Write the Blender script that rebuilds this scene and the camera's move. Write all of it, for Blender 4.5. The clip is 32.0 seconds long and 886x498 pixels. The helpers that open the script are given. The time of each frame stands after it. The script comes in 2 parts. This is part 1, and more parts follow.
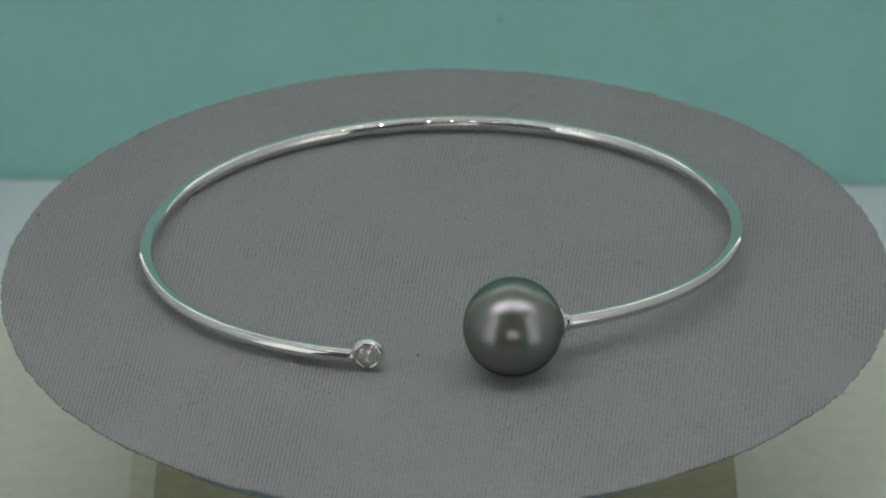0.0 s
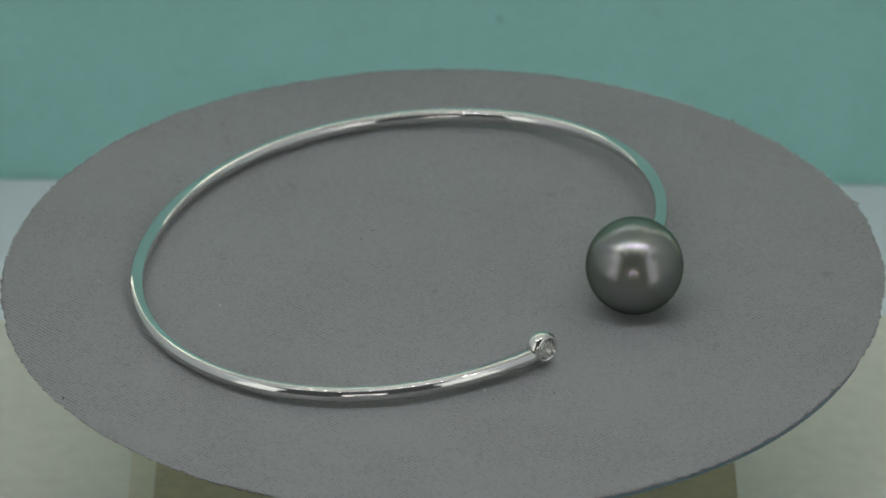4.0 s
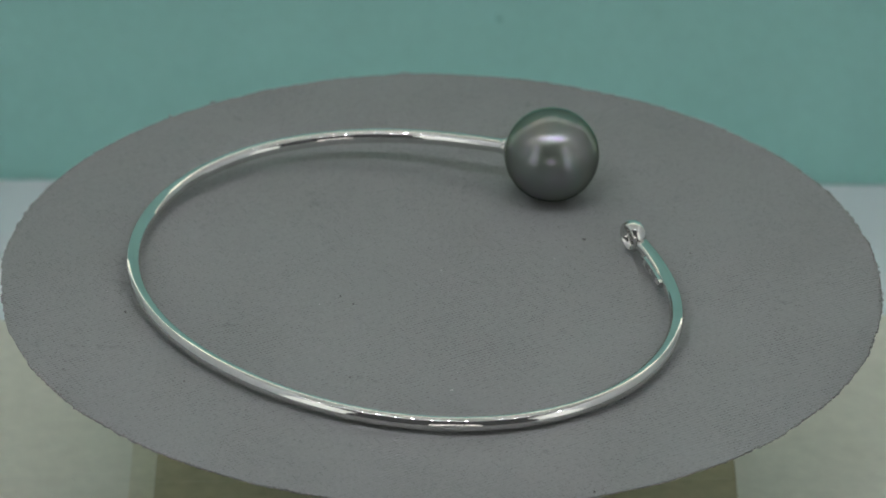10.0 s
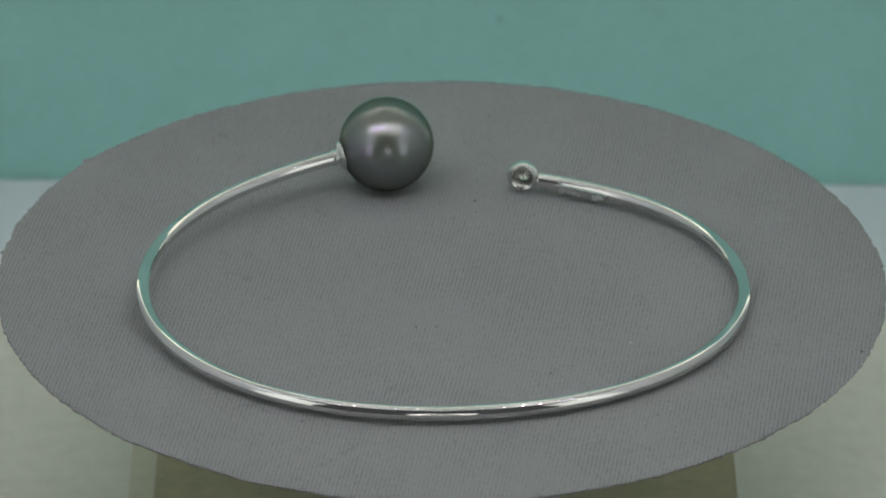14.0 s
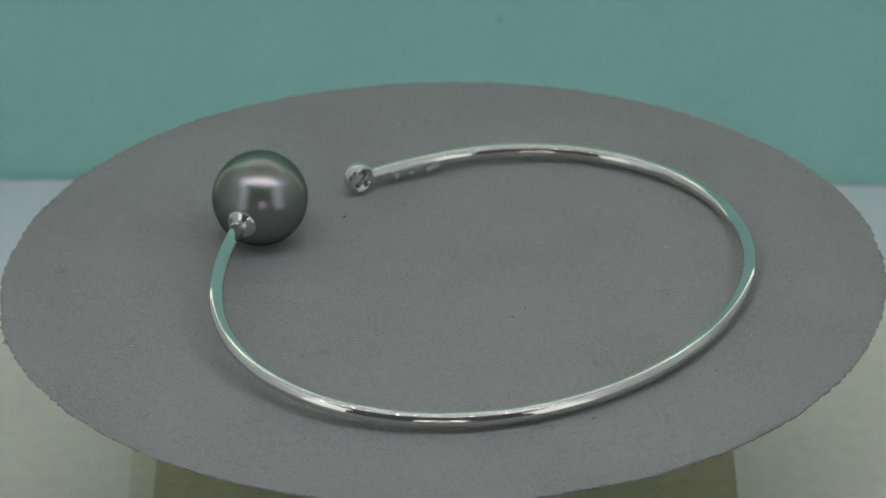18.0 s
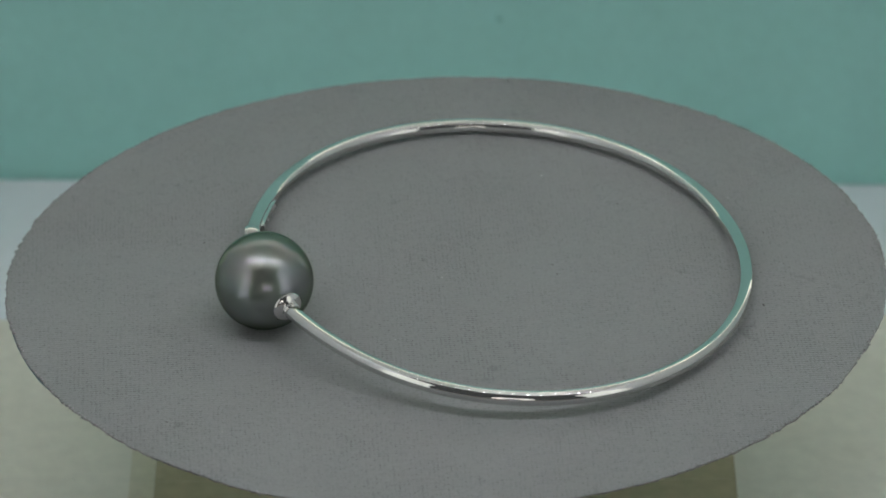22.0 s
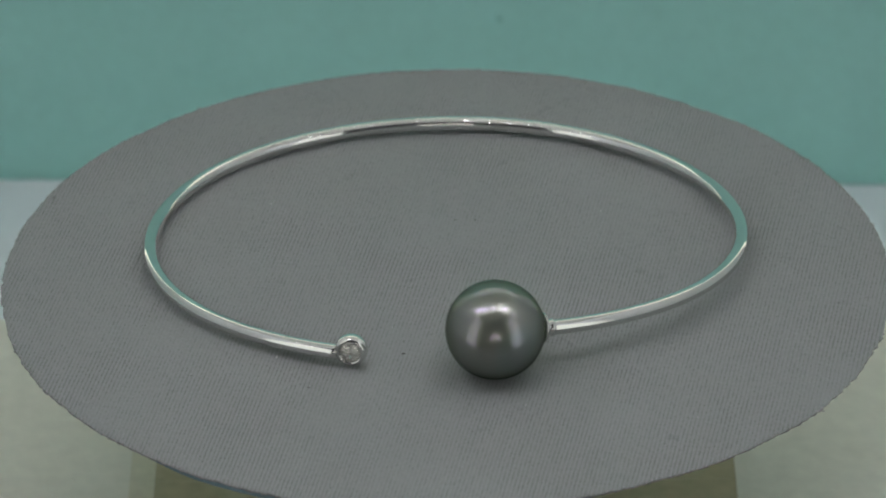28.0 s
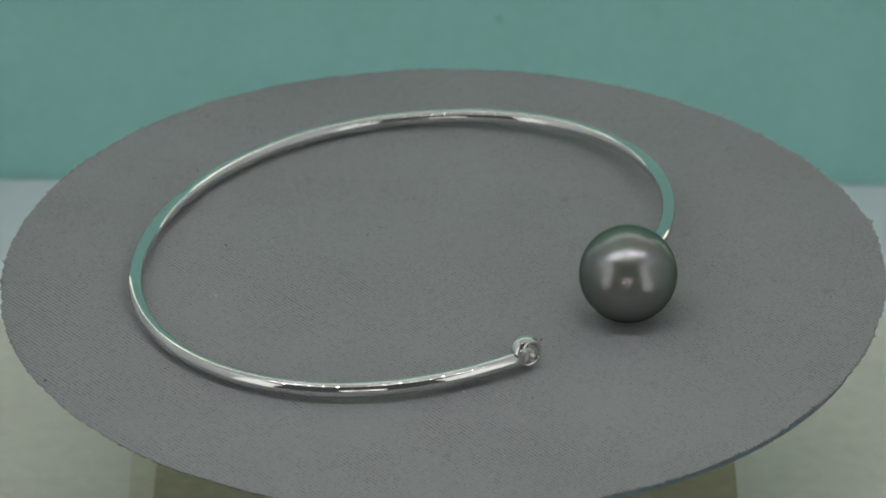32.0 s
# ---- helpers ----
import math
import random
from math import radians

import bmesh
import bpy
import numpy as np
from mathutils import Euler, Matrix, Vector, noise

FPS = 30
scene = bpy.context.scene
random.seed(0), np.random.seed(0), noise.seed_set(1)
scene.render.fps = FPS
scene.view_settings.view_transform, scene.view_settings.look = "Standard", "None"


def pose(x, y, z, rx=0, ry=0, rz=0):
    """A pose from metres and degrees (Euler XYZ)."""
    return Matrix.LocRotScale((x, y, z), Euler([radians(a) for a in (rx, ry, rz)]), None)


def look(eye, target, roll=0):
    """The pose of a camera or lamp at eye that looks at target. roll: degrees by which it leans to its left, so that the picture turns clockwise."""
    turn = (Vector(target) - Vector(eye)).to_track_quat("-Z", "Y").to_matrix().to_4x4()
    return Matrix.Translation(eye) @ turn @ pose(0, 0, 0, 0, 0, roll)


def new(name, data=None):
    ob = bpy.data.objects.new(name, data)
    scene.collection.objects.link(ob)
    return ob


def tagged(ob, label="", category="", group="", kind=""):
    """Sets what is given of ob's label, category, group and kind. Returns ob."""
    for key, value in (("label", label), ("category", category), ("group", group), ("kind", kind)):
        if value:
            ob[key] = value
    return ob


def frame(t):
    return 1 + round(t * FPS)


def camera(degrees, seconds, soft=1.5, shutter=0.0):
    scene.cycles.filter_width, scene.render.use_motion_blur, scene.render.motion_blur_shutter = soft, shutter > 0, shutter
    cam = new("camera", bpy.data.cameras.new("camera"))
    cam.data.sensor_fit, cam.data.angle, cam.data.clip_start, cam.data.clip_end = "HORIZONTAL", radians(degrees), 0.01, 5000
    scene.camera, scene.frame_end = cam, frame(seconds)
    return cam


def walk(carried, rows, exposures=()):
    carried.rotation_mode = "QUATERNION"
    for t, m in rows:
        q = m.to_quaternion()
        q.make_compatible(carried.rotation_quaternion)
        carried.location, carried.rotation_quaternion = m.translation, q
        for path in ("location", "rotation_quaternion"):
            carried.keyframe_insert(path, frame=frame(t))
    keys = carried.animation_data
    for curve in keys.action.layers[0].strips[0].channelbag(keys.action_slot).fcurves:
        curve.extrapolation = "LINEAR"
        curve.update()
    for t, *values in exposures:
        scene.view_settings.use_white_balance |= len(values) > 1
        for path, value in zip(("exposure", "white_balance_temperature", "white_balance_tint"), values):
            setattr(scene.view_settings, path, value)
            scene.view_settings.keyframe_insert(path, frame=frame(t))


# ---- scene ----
# One shot of a turntable in a small light box: the camera stands still, the disc and the bracelet on it turn.
MM = 0.001
SECONDS = 32.0
BENCH = 0.056                     # height of the pearl's centre over the white floor of the box
TURN_START, TURN_RATE = -70.55, 12.674   # degrees, degrees a second

cam = camera(9.278, SECONDS, soft=1.9)
EYE = (-0.00006, -0.49096, 0.26938 + BENCH)
AIM = (-0.00006, -0.00078, -0.00141 + BENCH)
cam.data.dof.use_dof, cam.data.dof.focus_distance, cam.data.dof.aperture_fstop = True, 0.550, 54.0
walk(cam, [(0.0, look(EYE, AIM, -0.288)), (SECONDS, look(EYE, AIM, -0.288))], exposures=[(0.0, 0.0), (SECONDS, 0.0)])

# ---- light: a strip of small white diodes under the box's ceiling; the room outside is dim ----
LED_POWER = 226.0
PANEL_POWER = 0.75
world = bpy.data.worlds.new("world")
scene.world = world
world.use_nodes = True
world.node_tree.nodes["Background"].inputs[0].default_value = (0.95, 0.98, 1.0, 1)
world.node_tree.nodes["Background"].inputs[1].default_value = 0.065


# ---- materials ----
RIB, COURSE, ACROSS = 0.41, 0.43, radians(65.0)   # the weave: rib pitch and course height in mm, and the way across the ribs


class Mat:
    """A node material with short ways to add and join nodes."""

    def __init__(self, name, colour=(0.5, 0.5, 0.5), rough=0.5, metal=0.0):
        self.m = bpy.data.materials.new(name)
        self.m.use_nodes = True
        self.t = self.m.node_tree
        self.b = self.t.nodes["Principled BSDF"]
        self.set("Base Color", (*colour, 1))
        self.set("Roughness", rough)
        self.set("Metallic", metal)

    def set(self, key, value):
        self.b.inputs[key].default_value = value

    def add(self, kind, **inputs):
        n = self.t.nodes.new(kind)
        for k, v in inputs.items():
            n.inputs[k.replace("_", " ")].default_value = v
        return n

    def join(self, a, b):
        self.t.links.new(a, b)

    def coords(self, turn=0.0, size=(1, 1, 1)):
        c = self.add("ShaderNodeTexCoord")
        p = self.add("ShaderNodeMapping")
        p.inputs["Rotation"].default_value = (0, 0, radians(turn))
        p.inputs["Scale"].default_value = size
        self.join(c.outputs["Object"], p.inputs["Vector"])
        return p.outputs["Vector"]

    def noise(self, at, scale, detail=4.0, rough=0.55):
        n = self.add("ShaderNodeTexNoise", Scale=scale, Detail=detail, Roughness=rough)
        self.join(at, n.inputs["Vector"])
        return n.outputs["Fac"]

    def math(self, op, a, b):
        n = self.t.nodes.new("ShaderNodeMath")
        n.operation = op
        for i, v in enumerate((a, b)):
            if isinstance(v, (int, float)):
                n.inputs[i].default_value = v
            else:
                self.join(v, n.inputs[i])
        return n.outputs[0]

    def ramp(self, fac, stops):
        n = self.t.nodes.new("ShaderNodeValToRGB")
        e = n.color_ramp.elements
        while len(e) < len(stops):
            e.new(0.5)
        for i, (p, c) in enumerate(stops):
            e[i].position = p
            e[i].color = (*c, 1) if len(c) == 3 else c
        self.join(fac, n.inputs["Fac"])
        return n.outputs["Color"]

    def mix(self, a, b, fac, how="MIX"):
        n = self.t.nodes.new("ShaderNodeMix")
        n.data_type, n.blend_type = "RGBA", how
        for slot, v in ((0, fac), (6, a), (7, b)):
            if isinstance(v, (int, float)):
                n.inputs[slot].default_value = v
            elif isinstance(v, tuple):
                n.inputs[slot].default_value = (*v, 1)
            else:
                self.join(v, n.inputs[slot])
        return n.outputs[2]

    def bump(self, height, strength, distance):
        n = self.add("ShaderNodeBump", Strength=strength, Distance=distance)
        self.join(height, n.inputs["Height"])
        old = self.b.inputs["Normal"]
        if old.is_linked:
            self.join(old.links[0].from_socket, n.inputs["Normal"])
        self.join(n.outputs["Normal"], old)

    def colour(self, socket):
        self.join(socket, self.b.inputs["Base Color"])


def grey(v):
    return (v, v, v)


def paper(name, colour, var=0.06, rough=0.7, scale=900.0):
    """Card or paper: fine fibre grain and a slow, faint mottling."""
    m = Mat(name, colour, rough)
    at = m.coords()
    a = m.ramp(m.noise(at, scale, 5), [(0.3, grey(1 - var)), (0.7, grey(1 + var))])
    b = m.ramp(m.noise(at, 35, 3), [(0.3, grey(1 - var)), (0.7, grey(1 + var))])
    m.colour(m.mix(m.mix(colour, a, 1.0, "MULTIPLY"), b, 1.0, "MULTIPLY"))
    m.bump(m.noise(at, scale * 1.5, 4), 0.25, 0.00015)
    return m


def fabric():
    """Grey cotton jersey: rows of tiny pores and grooves between the ribs with their shade painted dark, soft fuzz,
    slow mottling and a few stains.
    """
    m = Mat("grey_ribbed_fabric", (0.24, 0.24, 0.245), 0.95)
    at = m.coords(-math.degrees(ACROSS))
    axes = m.add("ShaderNodeSeparateXYZ")
    m.join(at, axes.inputs[0])
    drift = m.math("MULTIPLY", m.math("SUBTRACT", m.noise(at, 120, 3), 0.5), 0.6)
    across = m.math("ADD", m.math("DIVIDE", axes.outputs[0], RIB * MM), drift)
    along = m.math("ADD", m.math("DIVIDE", axes.outputs[1], COURSE * MM), m.math("MULTIPLY", drift, 2.0))
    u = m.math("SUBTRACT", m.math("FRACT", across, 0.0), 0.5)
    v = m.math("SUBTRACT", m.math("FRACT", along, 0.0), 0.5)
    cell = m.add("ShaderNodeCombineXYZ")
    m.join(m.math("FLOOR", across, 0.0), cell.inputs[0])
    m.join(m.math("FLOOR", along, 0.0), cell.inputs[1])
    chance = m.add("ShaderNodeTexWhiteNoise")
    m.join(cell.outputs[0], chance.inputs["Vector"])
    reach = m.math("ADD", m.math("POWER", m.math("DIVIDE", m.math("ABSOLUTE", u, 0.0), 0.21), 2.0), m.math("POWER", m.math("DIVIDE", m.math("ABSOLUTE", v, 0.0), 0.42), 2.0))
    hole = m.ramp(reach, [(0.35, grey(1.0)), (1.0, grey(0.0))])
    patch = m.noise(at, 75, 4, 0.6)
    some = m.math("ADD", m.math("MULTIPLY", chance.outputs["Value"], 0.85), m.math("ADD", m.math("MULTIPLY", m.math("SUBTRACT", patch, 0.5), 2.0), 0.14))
    shaded_pore = m.math("MULTIPLY", hole, m.ramp(some, [(0.25, grey(0.0)), (1.0, grey(1.0))]))
    shaded_groove = m.ramp(m.math("ABSOLUTE", u, 0.0), [(0.04, grey(1.0)), (0.15, grey(0.0))])
    shaded_pore = m.math("MAXIMUM", shaded_pore, m.math("MULTIPLY", shaded_groove, m.ramp(patch, [(0.30, grey(0.10)), (0.70, grey(0.55))])))
    fuzz = m.noise(at, 3200, 4, 0.65)
    m.bump(m.math("SUBTRACT", m.math("MULTIPLY", fuzz, 0.5), shaded_pore), 0.5, 0.00006)
    m.bump(m.noise(at, 230, 4), 0.10, 0.0002)
    base = m.mix((0.234, 0.252, 0.251), (0.273, 0.273, 0.280), m.noise(at, 40, 5, 0.6))
    base = m.mix(base, m.ramp(fuzz, [(0.3, grey(0.90)), (0.7, grey(1.10))]), 1.0, "MULTIPLY")
    # the shade inside pores and grooves is mixed in as near-black
    base = m.mix(base, (0.06, 0.06, 0.063), m.math("MULTIPLY", shaded_pore, 0.78))
    spots = m.ramp(m.noise(at, 380, 2), [(0.25, grey(0.72)), (0.32, grey(1.0))])
    m.colour(m.mix(base, spots, 0.5, "MULTIPLY"))
    m.set("Sheen Weight", 0.1)
    return m


def pearl_skin():
    """Dark nacre: a broad sheen that drifts from lilac to green to champagne and greens at the rim, a thin violet gloss, and a green-grey body."""
    m = Mat("dark_green_grey_nacre", (0.08, 0.11, 0.085), 0.36, 0.0)
    at = m.coords()
    m.colour(m.mix((0.085, 0.098, 0.076), (0.100, 0.102, 0.082), m.noise(at, 90, 3)))
    m.set("IOR", 1.5)
    m.bump(m.noise(at, 240, 3), 0.03, 0.0003)
    sheen = m.add("ShaderNodeBsdfPrincipled", Roughness=0.30, Metallic=1.0)
    orient = m.ramp(m.noise(at, 130, 1, 0.4), [(0.38, (0.325, 0.345, 0.335)), (0.50, (0.300, 0.378, 0.318)), (0.62, (0.345, 0.372, 0.300))])
    m.join(orient, sheen.inputs["Base Color"])
    overtone = m.add("ShaderNodeBsdfPrincipled", Base_Color=(0.232, 0.282, 0.192, 1), Roughness=0.20, Metallic=1.0, Specular_Tint=(0.40, 0.56, 0.36, 1))
    gloss = m.add("ShaderNodeBsdfPrincipled", Base_Color=(0.50, 0.15, 1.0, 1), Roughness=0.085, Metallic=1.0, Specular_Tint=(0.3, 0.8, 0.5, 1))
    facing = m.add("ShaderNodeLayerWeight", Blend=0.5)
    change = m.ramp(facing.outputs["Facing"], [(0.15, grey(0.0)), (0.75, grey(1.0))])
    lustre = m.add("ShaderNodeMixShader")
    m.join(change, lustre.inputs[0])
    m.join(sheen.outputs[0], lustre.inputs[1])
    m.join(overtone.outputs[0], lustre.inputs[2])
    body = m.add("ShaderNodeMixShader", Fac=0.62)
    m.join(m.b.outputs[0], body.inputs[1])
    m.join(lustre.outputs[0], body.inputs[2])
    both = m.add("ShaderNodeMixShader", Fac=0.055)
    m.join(body.outputs[0], both.inputs[1])
    m.join(gloss.outputs[0], both.inputs[2])
    m.join(both.outputs[0], m.t.nodes["Material Output"].inputs["Surface"])
    return m


def metal(name, colour, rough, bump=0.0):
    m = Mat(name, colour, rough, 1.0)
    at = m.coords()
    r = m.ramp(m.noise(at, 700, 4), [(0.35, grey(rough * 0.6)), (0.7, grey(rough * 1.6))])
    m.join(r, m.b.inputs["Roughness"])
    if bump:
        m.bump(m.noise(at, 900, 3), bump, 0.0001)
    return m


WHITE_GOLD = metal("polished_white_gold", (0.71, 0.705, 0.69), 0.03).m
BRUSHED_GOLD = metal("satin_white_gold", (0.66, 0.66, 0.65), 0.22, 0.2).m
NACRE = pearl_skin().m
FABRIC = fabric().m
UNDERLAY = paper("lilac_grey_cloth", (0.235, 0.205, 0.22), 0.2, 0.95, 2600.0).m
SIDE = paper("side_panel_plastic", (0.67, 0.69, 0.71), 0.02, 0.5).m
CARD_BLUE = paper("blue_grey_card", (0.13, 0.2, 0.24), 0.12).m
THREAD = paper("purple_brown_thread", (0.20, 0.175, 0.185), 0.2, 0.95).m
LINT_DARK = paper("dark_lint", (0.075, 0.07, 0.07), 0.2, 0.95).m
LINT_PALE = paper("pale_lint", (0.62, 0.62, 0.6), 0.1, 0.9).m
TEAL = paper("teal_paper", (0.375, 0.705, 0.650), 0.025, 0.75, 700.0).m
WHITE = paper("white_sheet", (0.84, 0.872, 0.92), 0.02, 0.5).m
CEILING = paper("pale_grey_plastic", (0.74, 0.74, 0.74), 0.02, 0.5).m
SPECK = paper("darker_teal_speck", (0.275, 0.57, 0.52), 0.02).m
CREAM = paper("cream_card", (0.755, 0.74, 0.645), 0.05, 0.65, 500.0).m
TAPE = paper("pale_olive_tape", (0.67, 0.63, 0.49), 0.07, 0.5, 600.0).m
OLIVE = paper("olive_board", (0.46, 0.405, 0.26), 0.10, 0.7, 500.0).m
FAINT = paper("rubbed_olive_board", (0.51, 0.455, 0.31), 0.1, 0.7, 500.0).m
LIT_EDGE = paper("lit_tape_edge", (0.70, 0.68, 0.56), 0.1).m
PLASTIC = paper("grey_plastic", (0.35, 0.35, 0.36), 0.03, 0.4).m
BOARD = paper("white_circuit_board", (0.85, 0.85, 0.83), 0.03, 0.5).m
LOOP_END = paper("pale_lilac_thread", (0.35, 0.325, 0.345), 0.15, 0.95).m
GRIT = paper("brown_grit", (0.16, 0.13, 0.09), 0.2, 0.9).m
WOOD = paper("table_wood", (0.25, 0.17, 0.10), 0.2, 0.5, 90.0).m

glow = Mat("white_diode", (1, 1, 1))
glow.set("Emission Color", (1.0, 0.985, 1.035, 1))
glow.set("Emission Strength", LED_POWER)
DIODE = glow.m
panel = Mat("white_diffuser", (0.6, 0.6, 0.58))
panel.set("Emission Color", (0.96, 1.0, 0.93, 1))
panel.set("Emission Strength", PANEL_POWER)
DIFFUSER = panel.m
# glow added to the back panel for the bright strip mirrored above the backdrop
back = Mat("glowing_white", (0.8, 0.8, 0.78))
back.set("Emission Color", (1.0, 1.0, 0.80, 1))
back.set("Emission Strength", 1.15)
BACK_GLOW = back.m
# glow of the added arch that mirrors in the pearl
arch_mat = Mat("arch_glow", (0.9, 0.88, 0.85))
arch_mat.set("Emission Color", (1.0, 0.93, 0.86, 1))
arch_mat.set("Emission Strength", 1.8)
ARCH_GLOW = arch_mat.m

gem = Mat("clear_brilliant", (0.93, 0.92, 0.86), 0.0)
gem.set("Transmission Weight", 0.82)
gem.set("IOR", 2.4)
GEM = gem.m


# ---- building ----
def part(name, bm, material, parent=None, label="", smooth=False):
    """Links a bmesh as one mesh object, under a thing or a part."""
    bmesh.ops.recalc_face_normals(bm, faces=bm.faces)
    me = bpy.data.meshes.new(name)
    bm.to_mesh(me)
    bm.free()
    me.materials.append(material)
    if smooth:
        me.shade_smooth()
    ob = new(name, me)
    if parent is not None:
        ob.parent = parent
    if label:
        tagged(ob, label)
    return ob


def box(lo, hi, bevel=0.0):
    bm = bmesh.new()
    bmesh.ops.create_cube(bm, size=1.0)
    for v in bm.verts:
        v.co = Vector([lo[i] + (v.co[i] + 0.5) * (hi[i] - lo[i]) for i in range(3)])
    if bevel:
        bmesh.ops.bevel(bm, geom=bm.edges[:], offset=bevel, segments=2, affect="EDGES")
    return bm


def lathe(profile, n=48, at=None):
    """Turns (radius, height) pairs round z; a radius of 0 closes the end."""
    bm = bmesh.new()
    rings = []
    for r, h in profile:
        if r <= 0:
            rings.append([bm.verts.new((0, 0, h))])
        else:
            rings.append([bm.verts.new((r * math.cos(2 * math.pi * i / n), r * math.sin(2 * math.pi * i / n), h)) for i in range(n)])
    for a, b in zip(rings, rings[1:]):
        for i in range(n):
            j = (i + 1) % n
            quad = [a[i % len(a)], a[j % len(a)], b[j % len(b)], b[i % len(b)]]
            quad = list(dict.fromkeys(quad))
            if len(quad) > 2:
                bm.faces.new(quad)
    if at is not None:
        bmesh.ops.transform(bm, matrix=at, verts=bm.verts)
    return bm


def tube(points, radii, n=16):
    """A round bar along points, closed at both ends."""
    bm = bmesh.new()
    rings = []
    for i, p in enumerate(points):
        d = (points[min(i + 1, len(points) - 1)] - points[max(i - 1, 0)]).normalized()
        side = d.cross(Vector((0, 0, 1))).normalized()
        up = side.cross(d)
        r = radii[i]
        rings.append([bm.verts.new(p + side * (r * math.cos(2 * math.pi * k / n)) + up * (r * math.sin(2 * math.pi * k / n))) for k in range(n)])
    for a, b in zip(rings, rings[1:]):
        for k in range(n):
            bm.faces.new((a[k], a[(k + 1) % n], b[(k + 1) % n], b[k]))
    bm.faces.new(rings[0][::-1])
    bm.faces.new(rings[-1])
    return bm


def structure(ob, label, category):
    return tagged(ob, label, category, kind="structure")


# ---- the light box: white floor, teal backdrop, white sides and ceiling, open to the front ----
BOX_TURN = pose(0, 0, 0, 0, 0, -1.32)
BACK, HALF, TOP = 0.1162, 0.125, BENCH + 0.168
LED_Y = -0.050


def light_box():
    def wall(name, lo, hi, mat, label, category):
        ob = structure(part(name, box(lo, hi, 0.0008), mat), label, category)
        ob.matrix_basis = BOX_TURN
        return ob
    wall("floor", (-HALF, -0.19, -0.004), (HALF, BACK, 0.0), WHITE, "smooth bluish white sheet lining the box floor", "floor")
    wall("backdrop", (-0.112, BACK, -0.003), (0.112, BACK + 0.0012, BENCH + 0.126), TEAL, "plain teal paper backdrop standing behind the turntable", "backdrop")
    speck = lathe([(0.0, 0.0), (0.0005, 0.0), (0.0004, 0.00008), (0.0, 0.00008)], 14, pose(0.0044, BACK, 0.0226, 90))
    tagged(part("speck", speck, SPECK, bpy.data.objects["backdrop"]), "faint dark speck")
    wall("wall_back", (-HALF, BACK + 0.0015, -0.004), (HALF, BACK + 0.0045, TOP + 0.003), BACK_GLOW, "white back panel of the light box, with added glow", "wall")
    wall("wall_left", (-HALF - 0.004, -0.17, -0.004), (-HALF, BACK + 0.003, TOP + 0.003), SIDE, "white plastic side panel of the light box", "wall")
    wall("wall_right", (HALF, -0.17, -0.004), (HALF + 0.004, BACK + 0.003, TOP + 0.003), SIDE, "white plastic side panel of the light box", "wall")
    wall("ceiling", (-HALF, LED_Y - 0.02, TOP), (HALF, BACK, TOP + 0.003), CEILING, "pale grey plastic top panel of the light box", "ceiling")


def led_strip():
    strip = tagged(new("led_strip"), "row of small white diodes under the box top, switched on", "light")
    strip.matrix_basis = BOX_TURN @ pose(-0.0033, LED_Y, TOP)
    part("circuit_board", box((-0.1212, -0.005, -0.0016), (0.1278, 0.005, -0.0002)), BOARD, strip)
    count, step = 18, 0.0130
    first = None
    for i in range(count):
        x = (i - (count - 1) / 2) * step
        if first is None:
            led = part("diode", box((-0.0010, -0.0017, -0.0028), (0.0010, 0.0017, -0.0018), 0.0002), DIODE, strip)
            first = led
        else:
            led = new("diode", first.data)
            led.parent = strip
        led.matrix_basis = pose(x, 0, 0)


def light_panel(x):
    """A flat upright diffuser on a side wall, near the box's open front."""
    panel = tagged(new("light_panel"), "flat white upright diffuser panel, switched on", "light", group="light panels of the box")
    panel.matrix_basis = BOX_TURN @ pose(x, -0.128, 0)
    inner = -0.002 if x > 0 else 0.002
    part("frame", box((-0.0019, -0.044, 0.010), (0.0019, 0.044, 0.210), 0.0005), BOARD, panel)
    part("diffuser", box((inner - 0.0006, -0.040, 0.014), (inner + 0.0006, 0.040, 0.206)), DIFFUSER, panel)


# ---- the turntable's base: a cream board with an olive well ----
BASE = BENCH - 0.040


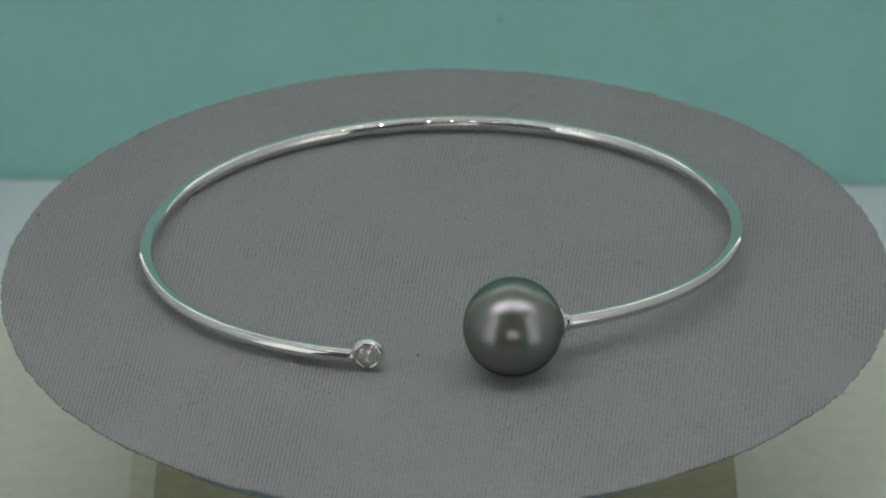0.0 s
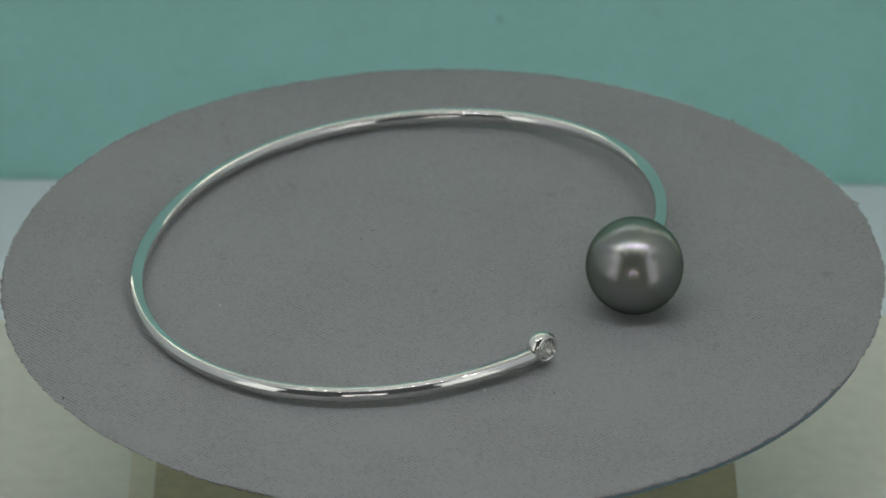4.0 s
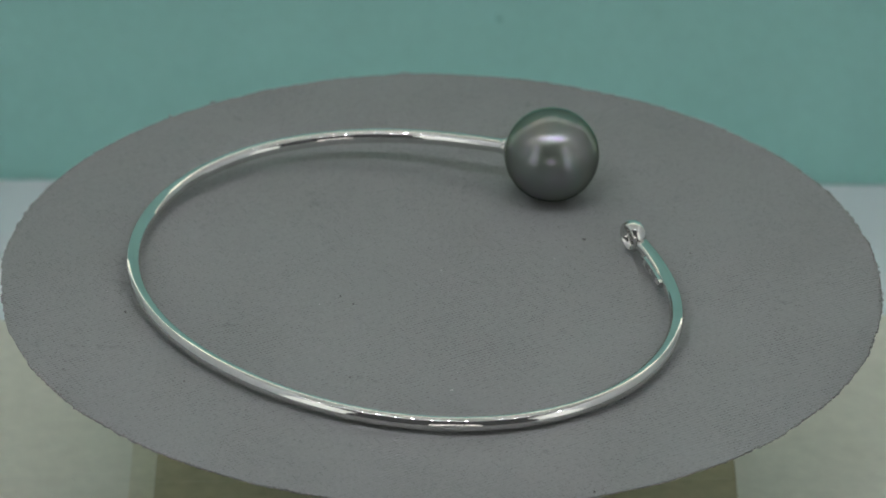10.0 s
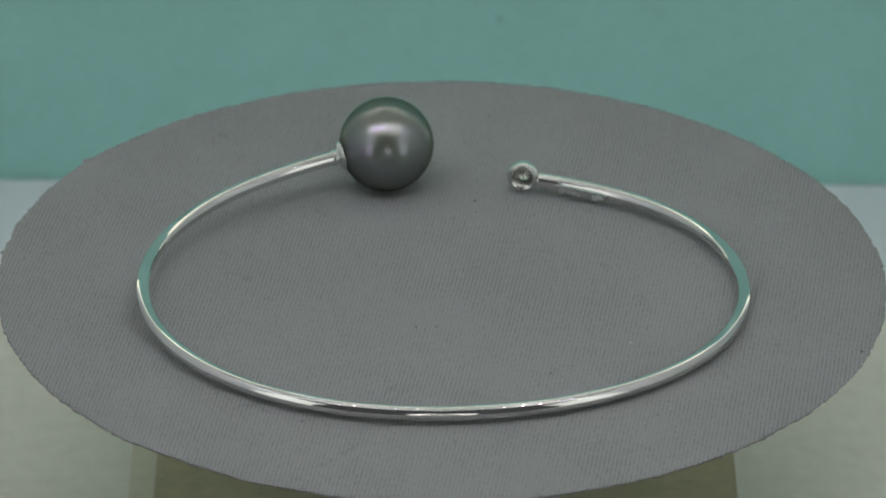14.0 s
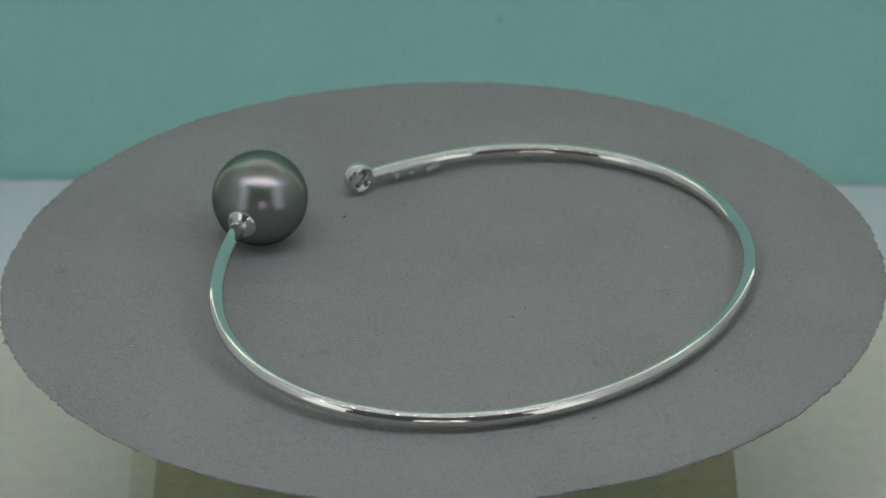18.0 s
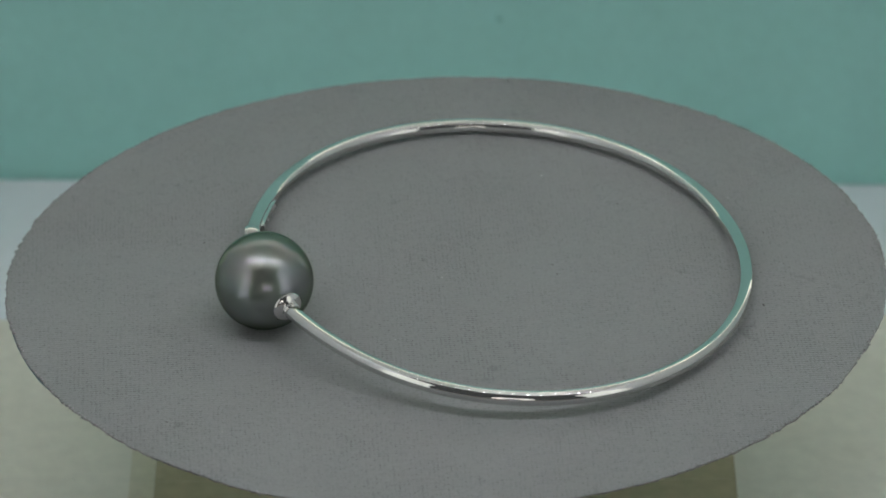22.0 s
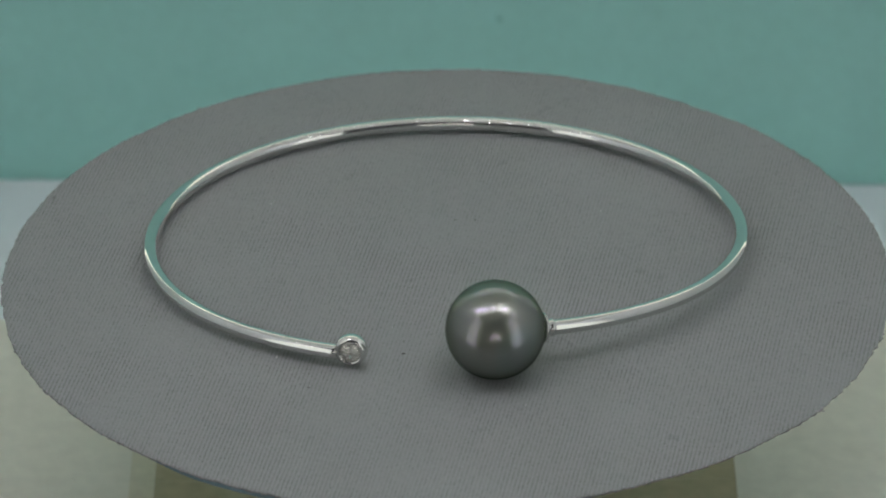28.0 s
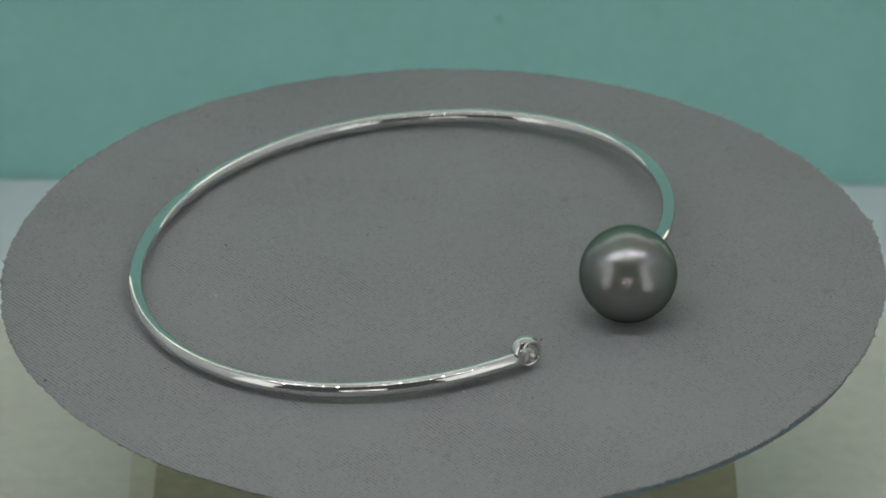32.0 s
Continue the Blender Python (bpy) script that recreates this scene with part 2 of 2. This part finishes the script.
def turntable_base():
    base = tagged(new("turntable_base"), "cream card-covered turntable base with an olive well", "turntable")
    base.matrix_basis = pose(0, 0, 0)
    lo, hi = -0.075, 0.0528
    part("side_board", box((-0.0800, lo, 0.0002), (-0.0343, hi, BASE)), CREAM, base)
    part("side_board", box((0.0317, lo, 0.0002), (0.0800, hi, BASE)), CREAM, base)
    part("back_board", box((-0.0343, 0.0345, 0.0002), (0.0317, hi, BASE - 0.0001)), CREAM, base)
    tape = box((-0.0343, lo, 0.0002), (-0.0317, 0.0345, BASE - 0.0001))
    part("tape", tape, TAPE, base, "pale olive strip of tape along the well")
    # a paler tone stands for the light caught along the tape's edge
    part("tape_edge", box((-0.0317, lo, 0.0002), (-0.03158, 0.0345, BASE - 0.00005)), LIT_EDGE, base)
    part("well_bottom", box((-0.03158, lo, 0.0002), (0.0317, 0.0345, BASE - 0.00014)), OLIVE, base, "olive board sunk below the cream top")
    part("crease", box((-0.0314, 0.0171, BASE - 0.0005), (0.0314, 0.0173, BASE - 0.00012)), FAINT, base)
    # grit and stains on the card
    rng = random.Random(9)
    spots = [(-0.0402, -0.0352, 0.00010), (0.0402, -0.0302, 0.00009), (-0.0328, -0.0362, 0.00012)]
    for _ in range(26):
        x = rng.choice((rng.uniform(-0.046, -0.0345), rng.uniform(0.032, 0.046), rng.uniform(-0.031, -0.022)))
        spots.append((x, rng.uniform(-0.042, 0.02), rng.uniform(0.00003, 0.00008)))
    for x, y, size in spots:
        bm = bmesh.new()
        for v in bmesh.ops.create_icosphere(bm, subdivisions=1, radius=size)["verts"]:
            v.co = Vector((v.co.x * rng.uniform(0.8, 1.6), v.co.y * rng.uniform(0.8, 1.3), v.co.z * 0.5)) + Vector((x, y, BASE + (-0.00012 if -0.0316 < x < 0.0317 else 0.0)))
        part("grit", bm, GRIT, base)


# ---- the turning disc ----
def surface(x, y):
    """Height of the fabric over the pearl's centre, in mm, at x, y in mm: a slightly tilted, warped disc."""
    r, a = np.hypot(x, y) / 45.0, np.arctan2(y, x)
    return -4.76 + (-0.483 * x + 0.536 * y) / 45.0 + (0.095 * np.cos(2 * a) + 0.014 * np.sin(2 * a)) * r * r - 0.273 * r ** 4


RIM = (45.51, (-0.105, 0.291), (-0.187, 0.222), (-0.066, 0.0), (-0.049, -0.026), (-0.024, -0.005), (-0.042, -0.064))


def rim(a):
    r = RIM[0]
    for k, (c, s) in enumerate(RIM[1:], 1):
        r += c * math.cos(k * a) + s * math.sin(k * a)
    return r


def ragged(a):
    """The hand-cut edge: long facets, small nicks, and teeth where the ribs end on it."""
    p = Vector((math.cos(a), math.sin(a), 0.0))
    across = ACROSS
    u = 45.5 * math.cos(a - across)
    teeth = 0.06 * math.sin(2 * math.pi * u / 0.5) * abs(math.sin(a - across)) * max(0.0, 0.4 + 1.2 * noise.noise(p * 4.0 + Vector((7, 0, 0))))
    nick = noise.noise(p * 26.0)
    return 0.20 * noise.noise(p * 7.0) + 0.17 * noise.noise(p * 45.0) + 0.12 * noise.noise(p * 130.0) - 0.5 * max(0.0, nick - 0.42) + teeth


def ribbed_cover(disc):
    """The knitted cover: one sheet of long, low, rounded ribs that sway a little, cut along the ragged rim."""
    gen = np.random.default_rng(12)
    turns = np.linspace(-math.pi, math.pi, 3601)
    edge = np.array([rim(a) + ragged(a) for a in turns])
    half, fine, width = 114, 0.4, 7
    cells = int(94 / fine)
    kernel = np.hanning(2 * width + 1)
    kernel /= math.sqrt((kernel ** 2).sum())
    raw = gen.standard_normal((2 * half + 2, cells + 4 * width))
    sway = 0.012 * np.array([np.convolve(row, kernel, "same")[2 * width:2 * width + cells] for row in raw])
    verts, faces, base = [], [], 0
    for i in range(1, 2 * half):
        u = (i - half) * RIB
        if abs(u) > 46.2:
            continue
        reach = math.sqrt(max(46.3 ** 2 - u * u, 1.0)) + 0.2
        n = max(8, int(2 * reach / 0.3))
        v = np.linspace(-reach, reach, n)
        k = np.clip(((v + 47.0) / fine).astype(int), 0, cells - 1)
        left = u - RIB / 2 + sway[i - 1, k]
        right = u + RIB / 2 + sway[i, k]
        wide = right - left
        ring = []
        for part_way, drop in ((0.0, 0.016), (0.2, 0.004), (0.5, 0.0), (0.8, 0.004), (1.0, 0.016)):
            c = left + part_way * wide
            x = c * math.cos(ACROSS) - v * math.sin(ACROSS)
            y = c * math.sin(ACROSS) + v * math.cos(ACROSS)
            keep = np.minimum(1.0, np.interp(np.arctan2(y, x), turns, edge) / np.hypot(x, y))
            x, y = x * keep, y * keep
            ring.append(np.stack([x, y, surface(x, y) - drop], 1))
        verts.append(np.stack(ring, 1).reshape(-1, 3) * MM)
        a = base + 5 * np.arange(n - 1)[:, None] + np.arange(4)[None, :]
        faces.append(np.stack([a, a + 5, a + 6, a + 1], -1).reshape(-1, 4))
        base += 5 * n
    me = bpy.data.meshes.new("fabric_cover")
    me.from_pydata(np.concatenate(verts).tolist(), [], np.concatenate(faces).tolist())
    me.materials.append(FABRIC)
    me.shade_smooth()
    cover = new("fabric_cover", me)
    cover.parent = disc
    tagged(cover, "grey ribbed cotton jersey cover with lint", kind="stuff")


def display_disc():
    disc = tagged(new("display_disc"), "round grey ribbed fabric disc with a frayed edge", "display stand")
    n, rings = 2400, 10
    bm = bmesh.new()
    centre = bm.verts.new((0, 0, (surface(0, 0) - 0.11) * MM))
    rows = []
    for k in range(1, rings + 1):
        row = []
        for i in range(n):
            a = 2 * math.pi * i / n
            r = (rim(a) + ragged(a) - 0.03) * k / rings
            x, y = r * math.cos(a), r * math.sin(a)
            row.append(bm.verts.new((x * MM, y * MM, (surface(x, y) - 0.11) * MM)))
        rows.append(row)
    low = []
    for i in range(n):
        a = 2 * math.pi * i / n
        r = rim(a) + ragged(a) - 0.03
        x, y = r * math.cos(a), r * math.sin(a)
        low.append(bm.verts.new((x * MM, y * MM, (surface(x, y) - 0.16) * MM)))
    rows.append(low)
    for i in range(n):
        bm.faces.new((centre, rows[0][i], rows[0][(i + 1) % n]))
    for a, b in zip(rows, rows[1:]):
        for i in range(n):
            j = (i + 1) % n
            bm.faces.new((a[i], b[i], b[j], a[j]))
    part("underlay", bm, UNDERLAY, disc, "lilac-grey underside of the cloth, bare at the cut edge")
    ribbed_cover(disc)
    # the card under the fabric
    bm = bmesh.new()
    top, bottom = [], []
    for i in range(360):
        a = 2 * math.pi * i / 360
        out = max(0.0, 1.0 - abs((math.degrees(a) + 180 + 25) % 360 - 180) / 34.0)
        r = rim(a) - 1.0 + 0.78 * min(1.0, 3.0 * out) + 0.10 * noise.noise(Vector((math.cos(a), math.sin(a), 3.0)) * 3.0)
        x, y = r * math.cos(a), r * math.sin(a)
        top.append(bm.verts.new((x * MM, y * MM, (surface(x, y) - 0.165) * MM)))
        bottom.append(bm.verts.new((x * MM * 0.999, y * MM * 0.999, (surface(x, y) - 0.75) * MM)))
    for i in range(360):
        bm.faces.new((top[i], bottom[i], bottom[(i + 1) % 360], top[(i + 1) % 360]))
    bm.faces.new(bottom)
    part("card_backing", bm, CARD_BLUE, disc, "blue-grey card under the fabric")
    # lint on the fabric and threads that stick out of the cut edge
    rng = random.Random(4)

    def crumb(bm, x, y, size):
        made = bmesh.ops.create_icosphere(bm, subdivisions=1, radius=size)["verts"]
        turn = rng.uniform(0, 6.28)
        long = rng.uniform(1.0, 2.2)
        for v in made:
            p = Vector((v.co.x * long, v.co.y, v.co.z * 0.6)) * rng.uniform(0.75, 1.25)
            v.co = Vector((x + p.x * math.cos(turn) - p.y * math.sin(turn), y + p.x * math.sin(turn) + p.y * math.cos(turn), surface(x, y) + 0.3 * size + p.z)) * MM
    for x, y, size, mat in ((-10, 6, 0.16, LINT_DARK), (-25, 22.2, 0.14, LINT_DARK), (-19.9, 23.3, 0.12, LINT_DARK), (-33, 9, 0.12, LINT_DARK), (18.3, -18.6, 0.14, LINT_DARK),
                            (-23, -4.1, 0.12, LINT_DARK), (-19.3, -13.8, 0.09, LINT_PALE), (-27.3, -35.6, 0.2, LINT_DARK), (14.5, -7.9, 0.16, LINT_DARK),
                            (-10.6, 4.0, 0.14, LINT_DARK), (11.6, -20.3, 0.12, LINT_PALE)):
        bm = bmesh.new()
        crumb(bm, x, y, size * 0.75)
        part("fleck", bm, mat, disc)
    for name, count, mat, big in (("dark_lint", 110, LINT_DARK, 0.055), ("pale_lint", 24, LINT_PALE, 0.05)):
        bm = bmesh.new()
        for _ in range(count):
            a, d = rng.uniform(0, 2 * math.pi), 44.0 * math.sqrt(rng.random())
            crumb(bm, d * math.cos(a), d * math.sin(a), rng.uniform(0.4, 1.0) * big)
        tagged(part(name, bm, mat, disc), "tiny specks of lint", kind="stuff")
    bm = bmesh.new()
    for _ in range(620):
        a = rng.uniform(0, 2 * math.pi)
        if noise.noise(Vector((math.cos(a), math.sin(a), 5.0)) * 5.0) < -0.15:
            continue
        d = rim(a) + ragged(a) - 0.06
        x, y = d * math.cos(a), d * math.sin(a)
        way = a + rng.gauss(0, 0.9)
        length = rng.uniform(0.07, 0.18) * (2.2 if rng.random() < 0.05 else 1.0)
        z = surface(x, y) - rng.uniform(0.0, 0.14)
        pts = [Vector((x + length * k * math.cos(way + 0.3 * k), y + length * k * math.sin(way + 0.3 * k), z + rng.gauss(0, 0.04) * k - 0.05 * k * k)) * MM for k in (0.0, 0.5, 1.0)]
        fine = tube(pts, [0.035 * MM, 0.03 * MM, 0.015 * MM], 4)
        joined = bpy.data.meshes.new("thread")
        fine.to_mesh(joined)
        fine.free()
        bm.from_mesh(joined)
        bpy.data.meshes.remove(joined)
    frayed = bm
    for name, mat, shift in (("pale_fringe", LOOP_END, 0.0), ("dark_fringe", THREAD, 0.5)):
        bm = bmesh.new()
        across = ACROSS
        for i in range(-88, 89):
            for turn in (-1, 1):
                u = (i + shift) * 0.5 + rng.uniform(-0.08, 0.08)
                a = across + turn * math.acos(max(-1.0, min(1.0, u / 45.5)))
                if abs(math.sin(a - across)) < 0.3 or noise.noise(Vector((math.cos(a), math.sin(a), 9.0)) * 4.0) < -0.22:
                    continue
                d = rim(a) + ragged(a) + rng.uniform(-0.22, 0.0)
                crumb(bm, d * math.cos(a), d * math.sin(a), rng.uniform(0.04, 0.10))
        tagged(part(name, bm, mat, disc), "small loop ends of the ribs along the edge", kind="stuff")
    # a tuft and three bumps on the edge
    for deg, out, size in ((38.7, 0.06, 0.16), (39.0, 0.22, 0.13), (39.15, 0.38, 0.09), (39.4, 0.20, 0.13), (39.7, 0.05, 0.15), (39.3, 0.50, 0.06), (66.8, 0.10, 0.20), (73.8, 0.10, 0.18), (-158.8, -0.1, 0.16)):
        a = radians(deg)
        d = rim(a) + ragged(a) + out
        bm = bmesh.new()
        crumb(bm, d * math.cos(a), d * math.sin(a), size)
        part("tuft", bm, LOOP_END, disc)
    bm = frayed
    tagged(part("frayed_threads", bm, THREAD, disc, "purple-brown thread ends along the cut edge"), kind="stuff")
    part("spindle", lathe([(0, BASE - BENCH), (0.012, BASE - BENCH), (0.012, -0.0070), (0.022, -0.0070), (0.022, -0.0061), (0, -0.0061)], 40), PLASTIC, disc)
    return disc


# ---- the bracelet ----
WIRE_R = 0.765
CURVE = (27.461, (-5.687, 1.689), (-1.999, 1.1125), (0.492, -0.393), (0.152, -0.180), (0.053, -0.007))
LIFT = (1.668, (0.742, 0.391), (0.083, 0.323), (-0.110, 0.156))


def fourier(c, a):
    return c[0] + sum(p * math.cos(k * a) + q * math.sin(k * a) for k, (p, q) in enumerate(c[1:], 1))


def wire_at(a):
    r = fourier(CURVE, a)
    x, y = r * math.cos(a), r * math.sin(a)
    lift = max(fourier(LIFT, a) - 0.10 + 2.58 * max(0.0, 1 - a / radians(70)) ** 2, WIRE_R)
    return Vector((x, y, surface(x, y) + lift)) * MM


def axis_pose(at, z_dir):
    """A pose at a point with its z axis along a direction."""
    return Matrix.Translation(at) @ Vector(z_dir).to_track_quat("Z", "Y").to_matrix().to_4x4()


def bracelet():
    cuff = tagged(new("bracelet"), "polished white gold open cuff with dark pearl and diamond", "bracelet")
    first, last = radians(15.5), radians(315.0)
    n = 260
    line = [wire_at(first + (last - first) * i / n) for i in range(n + 1)]
    part("wire", tube(line, [WIRE_R * MM] * len(line), 24), WHITE_GOLD, cuff, smooth=True)
    # the pearl, very slightly out of round
    bm = bmesh.new()
    bmesh.ops.create_uvsphere(bm, u_segments=96, v_segments=64, radius=5.0 * MM)
    for v in bm.verts:
        v.co *= 1 + 0.004 * noise.noise(v.co * 250)
        v.co.x += 20.59 * MM
    part("pearl", bm, NACRE, cuff, "round dark green-grey pearl with violet sheen", smooth=True)
    # the cup that holds the pearl
    heart = Vector((20.59, 0, 0)) * MM
    way = (line[1] - heart).normalized()
    cup = [(0, 4.9), (1.42, 4.88), (1.56, 4.90), (1.58, 5.02), (1.40, 5.22), (1.05, 5.40), (0.82, 5.48), (0.78, 5.58), (0.90, 5.74), (0.90, 5.95),
           (0.78, 6.10), (0, 6.12)]
    part("pearl_cup", lathe([(r * MM, h * MM) for r, h in cup], 48, axis_pose(heart, way)), WHITE_GOLD, cuff, smooth=True)
    # the bezel with its stone, facing outwards
    mid = Vector((15.25, -13.45, -3.25)) * MM
    face = Vector((math.cos(radians(-27)), math.sin(radians(-27)), 0.03))
    ring = [(1.06, 0.62), (1.12, 0.80), (1.28, 0.86), (1.48, 0.72), (1.62, 0.42), (1.68, 0.05), (1.62, -0.35), (1.50, -0.66), (1.36, -0.78),
            (1.20, -0.72), (0.95, -0.30), (0.78, 0.0), (0.85, 0.3), (1.06, 0.62)]
    bezel = part("bezel", lathe([(r * MM, h * MM) for r, h in ring], 48, axis_pose(mid, face)), WHITE_GOLD, cuff, "round polished white gold bezel", smooth=True)
    # the stone: table, star and kite facets, girdle, pavilion
    bm = bmesh.new()
    levels = ((0.56, 0.90, 0.0, 8), (0.82, 0.76, 0.5, 8), (1.05, 0.62, 0.0, 8), (1.05, 0.56, 0.0, 8), (0.45, 0.12, 0.5, 8))
    rings = []
    for rad, h, off, count in levels:
        rings.append([bm.verts.new((rad * MM * math.cos(2 * math.pi * (i + off) / count), rad * MM * math.sin(2 * math.pi * (i + off) / count), h * MM)) for i in range(count)])
    bm.faces.new(rings[0])
    for k, (p, q) in enumerate(zip(rings, rings[1:])):
        turned = levels[k][2] != levels[k + 1][2]
        for i in range(8):
            j = (i + 1) % 8
            if not turned:
                bm.faces.new((p[i], p[j], q[j], q[i]))
            elif levels[k][2] == 0.0:
                bm.faces.new((p[i], p[j], q[i]))
                bm.faces.new((q[i], p[j], q[j]))
            else:
                bm.faces.new((p[i], q[j], q[i]))
                bm.faces.new((p[i], p[j], q[j]))
    tip = bm.verts.new((0, 0, -0.18 * MM))
    for i in range(8):
        bm.faces.new((rings[-1][i], rings[-1][(i + 1) % 8], tip))
    bmesh.ops.transform(bm, matrix=axis_pose(mid, face), verts=bm.verts)
    part("diamond", bm, GEM, bezel, "clear brilliant-cut diamond")
    # the flat plate on the inner side of the wire
    bm = bmesh.new()
    rows = []
    steps = 14
    for i in range(steps + 1):
        a = radians(294.2 + 14.3 * i / steps)
        p = wire_at(a)
        d = (wire_at(a + 0.02) - wire_at(a - 0.02)).normalized()
        inner = Vector((-d.y, d.x, 0))
        ends = 0.72 if i in (0, steps) else 1.0
        rows.append([bm.verts.new(p + inner * (s * MM) + Vector((0, 0, h * ends * MM))) for s, h in ((0.40, 0.30), (1.02, 0.24), (1.02, -0.60), (0.40, -0.64))])
    for p, q in zip(rows, rows[1:]):
        for k in range(4):
            bm.faces.new((p[k], q[k], q[(k + 1) % 4], p[(k + 1) % 4]))
    bm.faces.new(rows[0])
    bm.faces.new(rows[-1][::-1])
    part("hallmark_plate", bm, BRUSHED_GOLD, cuff, "flat satin plate on the inner side")
    return cuff


# ---- the room outside the box, dim and closed ----
def room():
    structure(part("table_top", box((-0.55, -0.70, -0.034), (0.55, 0.35, -0.0042), 0.002), WOOD), "plain brown wooden table under the light box", "table")


def reflection_arch():
    """A glowing arch added on a stand in front of the box, under the lens and out of view, to put the small bright arch
    into the pearl's reflection.
    """
    lamp = tagged(new("reflection_arch"), "unseen glowing arch on a grey stand, added to mirror in the pearl", "lamp")
    lamp.matrix_basis = pose(0.004, -0.158, 0)
    z = BENCH + 0.018
    bow = [Vector((0.020 * math.cos(radians(a)), 0.0004 * math.sin(radians(a)), z + 0.022 * math.sin(radians(a)))) for a in range(-10, 191, 10)]
    part("tube", tube(bow, [0.0075] * len(bow), 16), ARCH_GLOW, lamp, "glowing white arched tube", smooth=True)
    part("bracket", box((-0.024, -0.005, z - 0.014), (0.024, 0.005, z - 0.006), 0.001), PLASTIC, lamp)
    part("stand", lathe([(0, 0.0), (0.020, 0.0), (0.020, 0.003), (0.006, 0.006), (0.006, z - 0.013), (0, z - 0.013)], 32), PLASTIC, lamp)


light_box()
reflection_arch()
led_strip()
for side in (-1, 1):
    light_panel(side * (HALF - 0.0021))
turntable_base()
room()
DISC = display_disc()
CUFF = bracelet()


def motions():
    rows = [(0.5 * i, pose(0, 0, BENCH, 0, 0, TURN_START + TURN_RATE * 0.5 * i)) for i in range(int(SECONDS * 2) + 1)]
    walk(DISC, rows)
    walk(CUFF, rows)


motions()
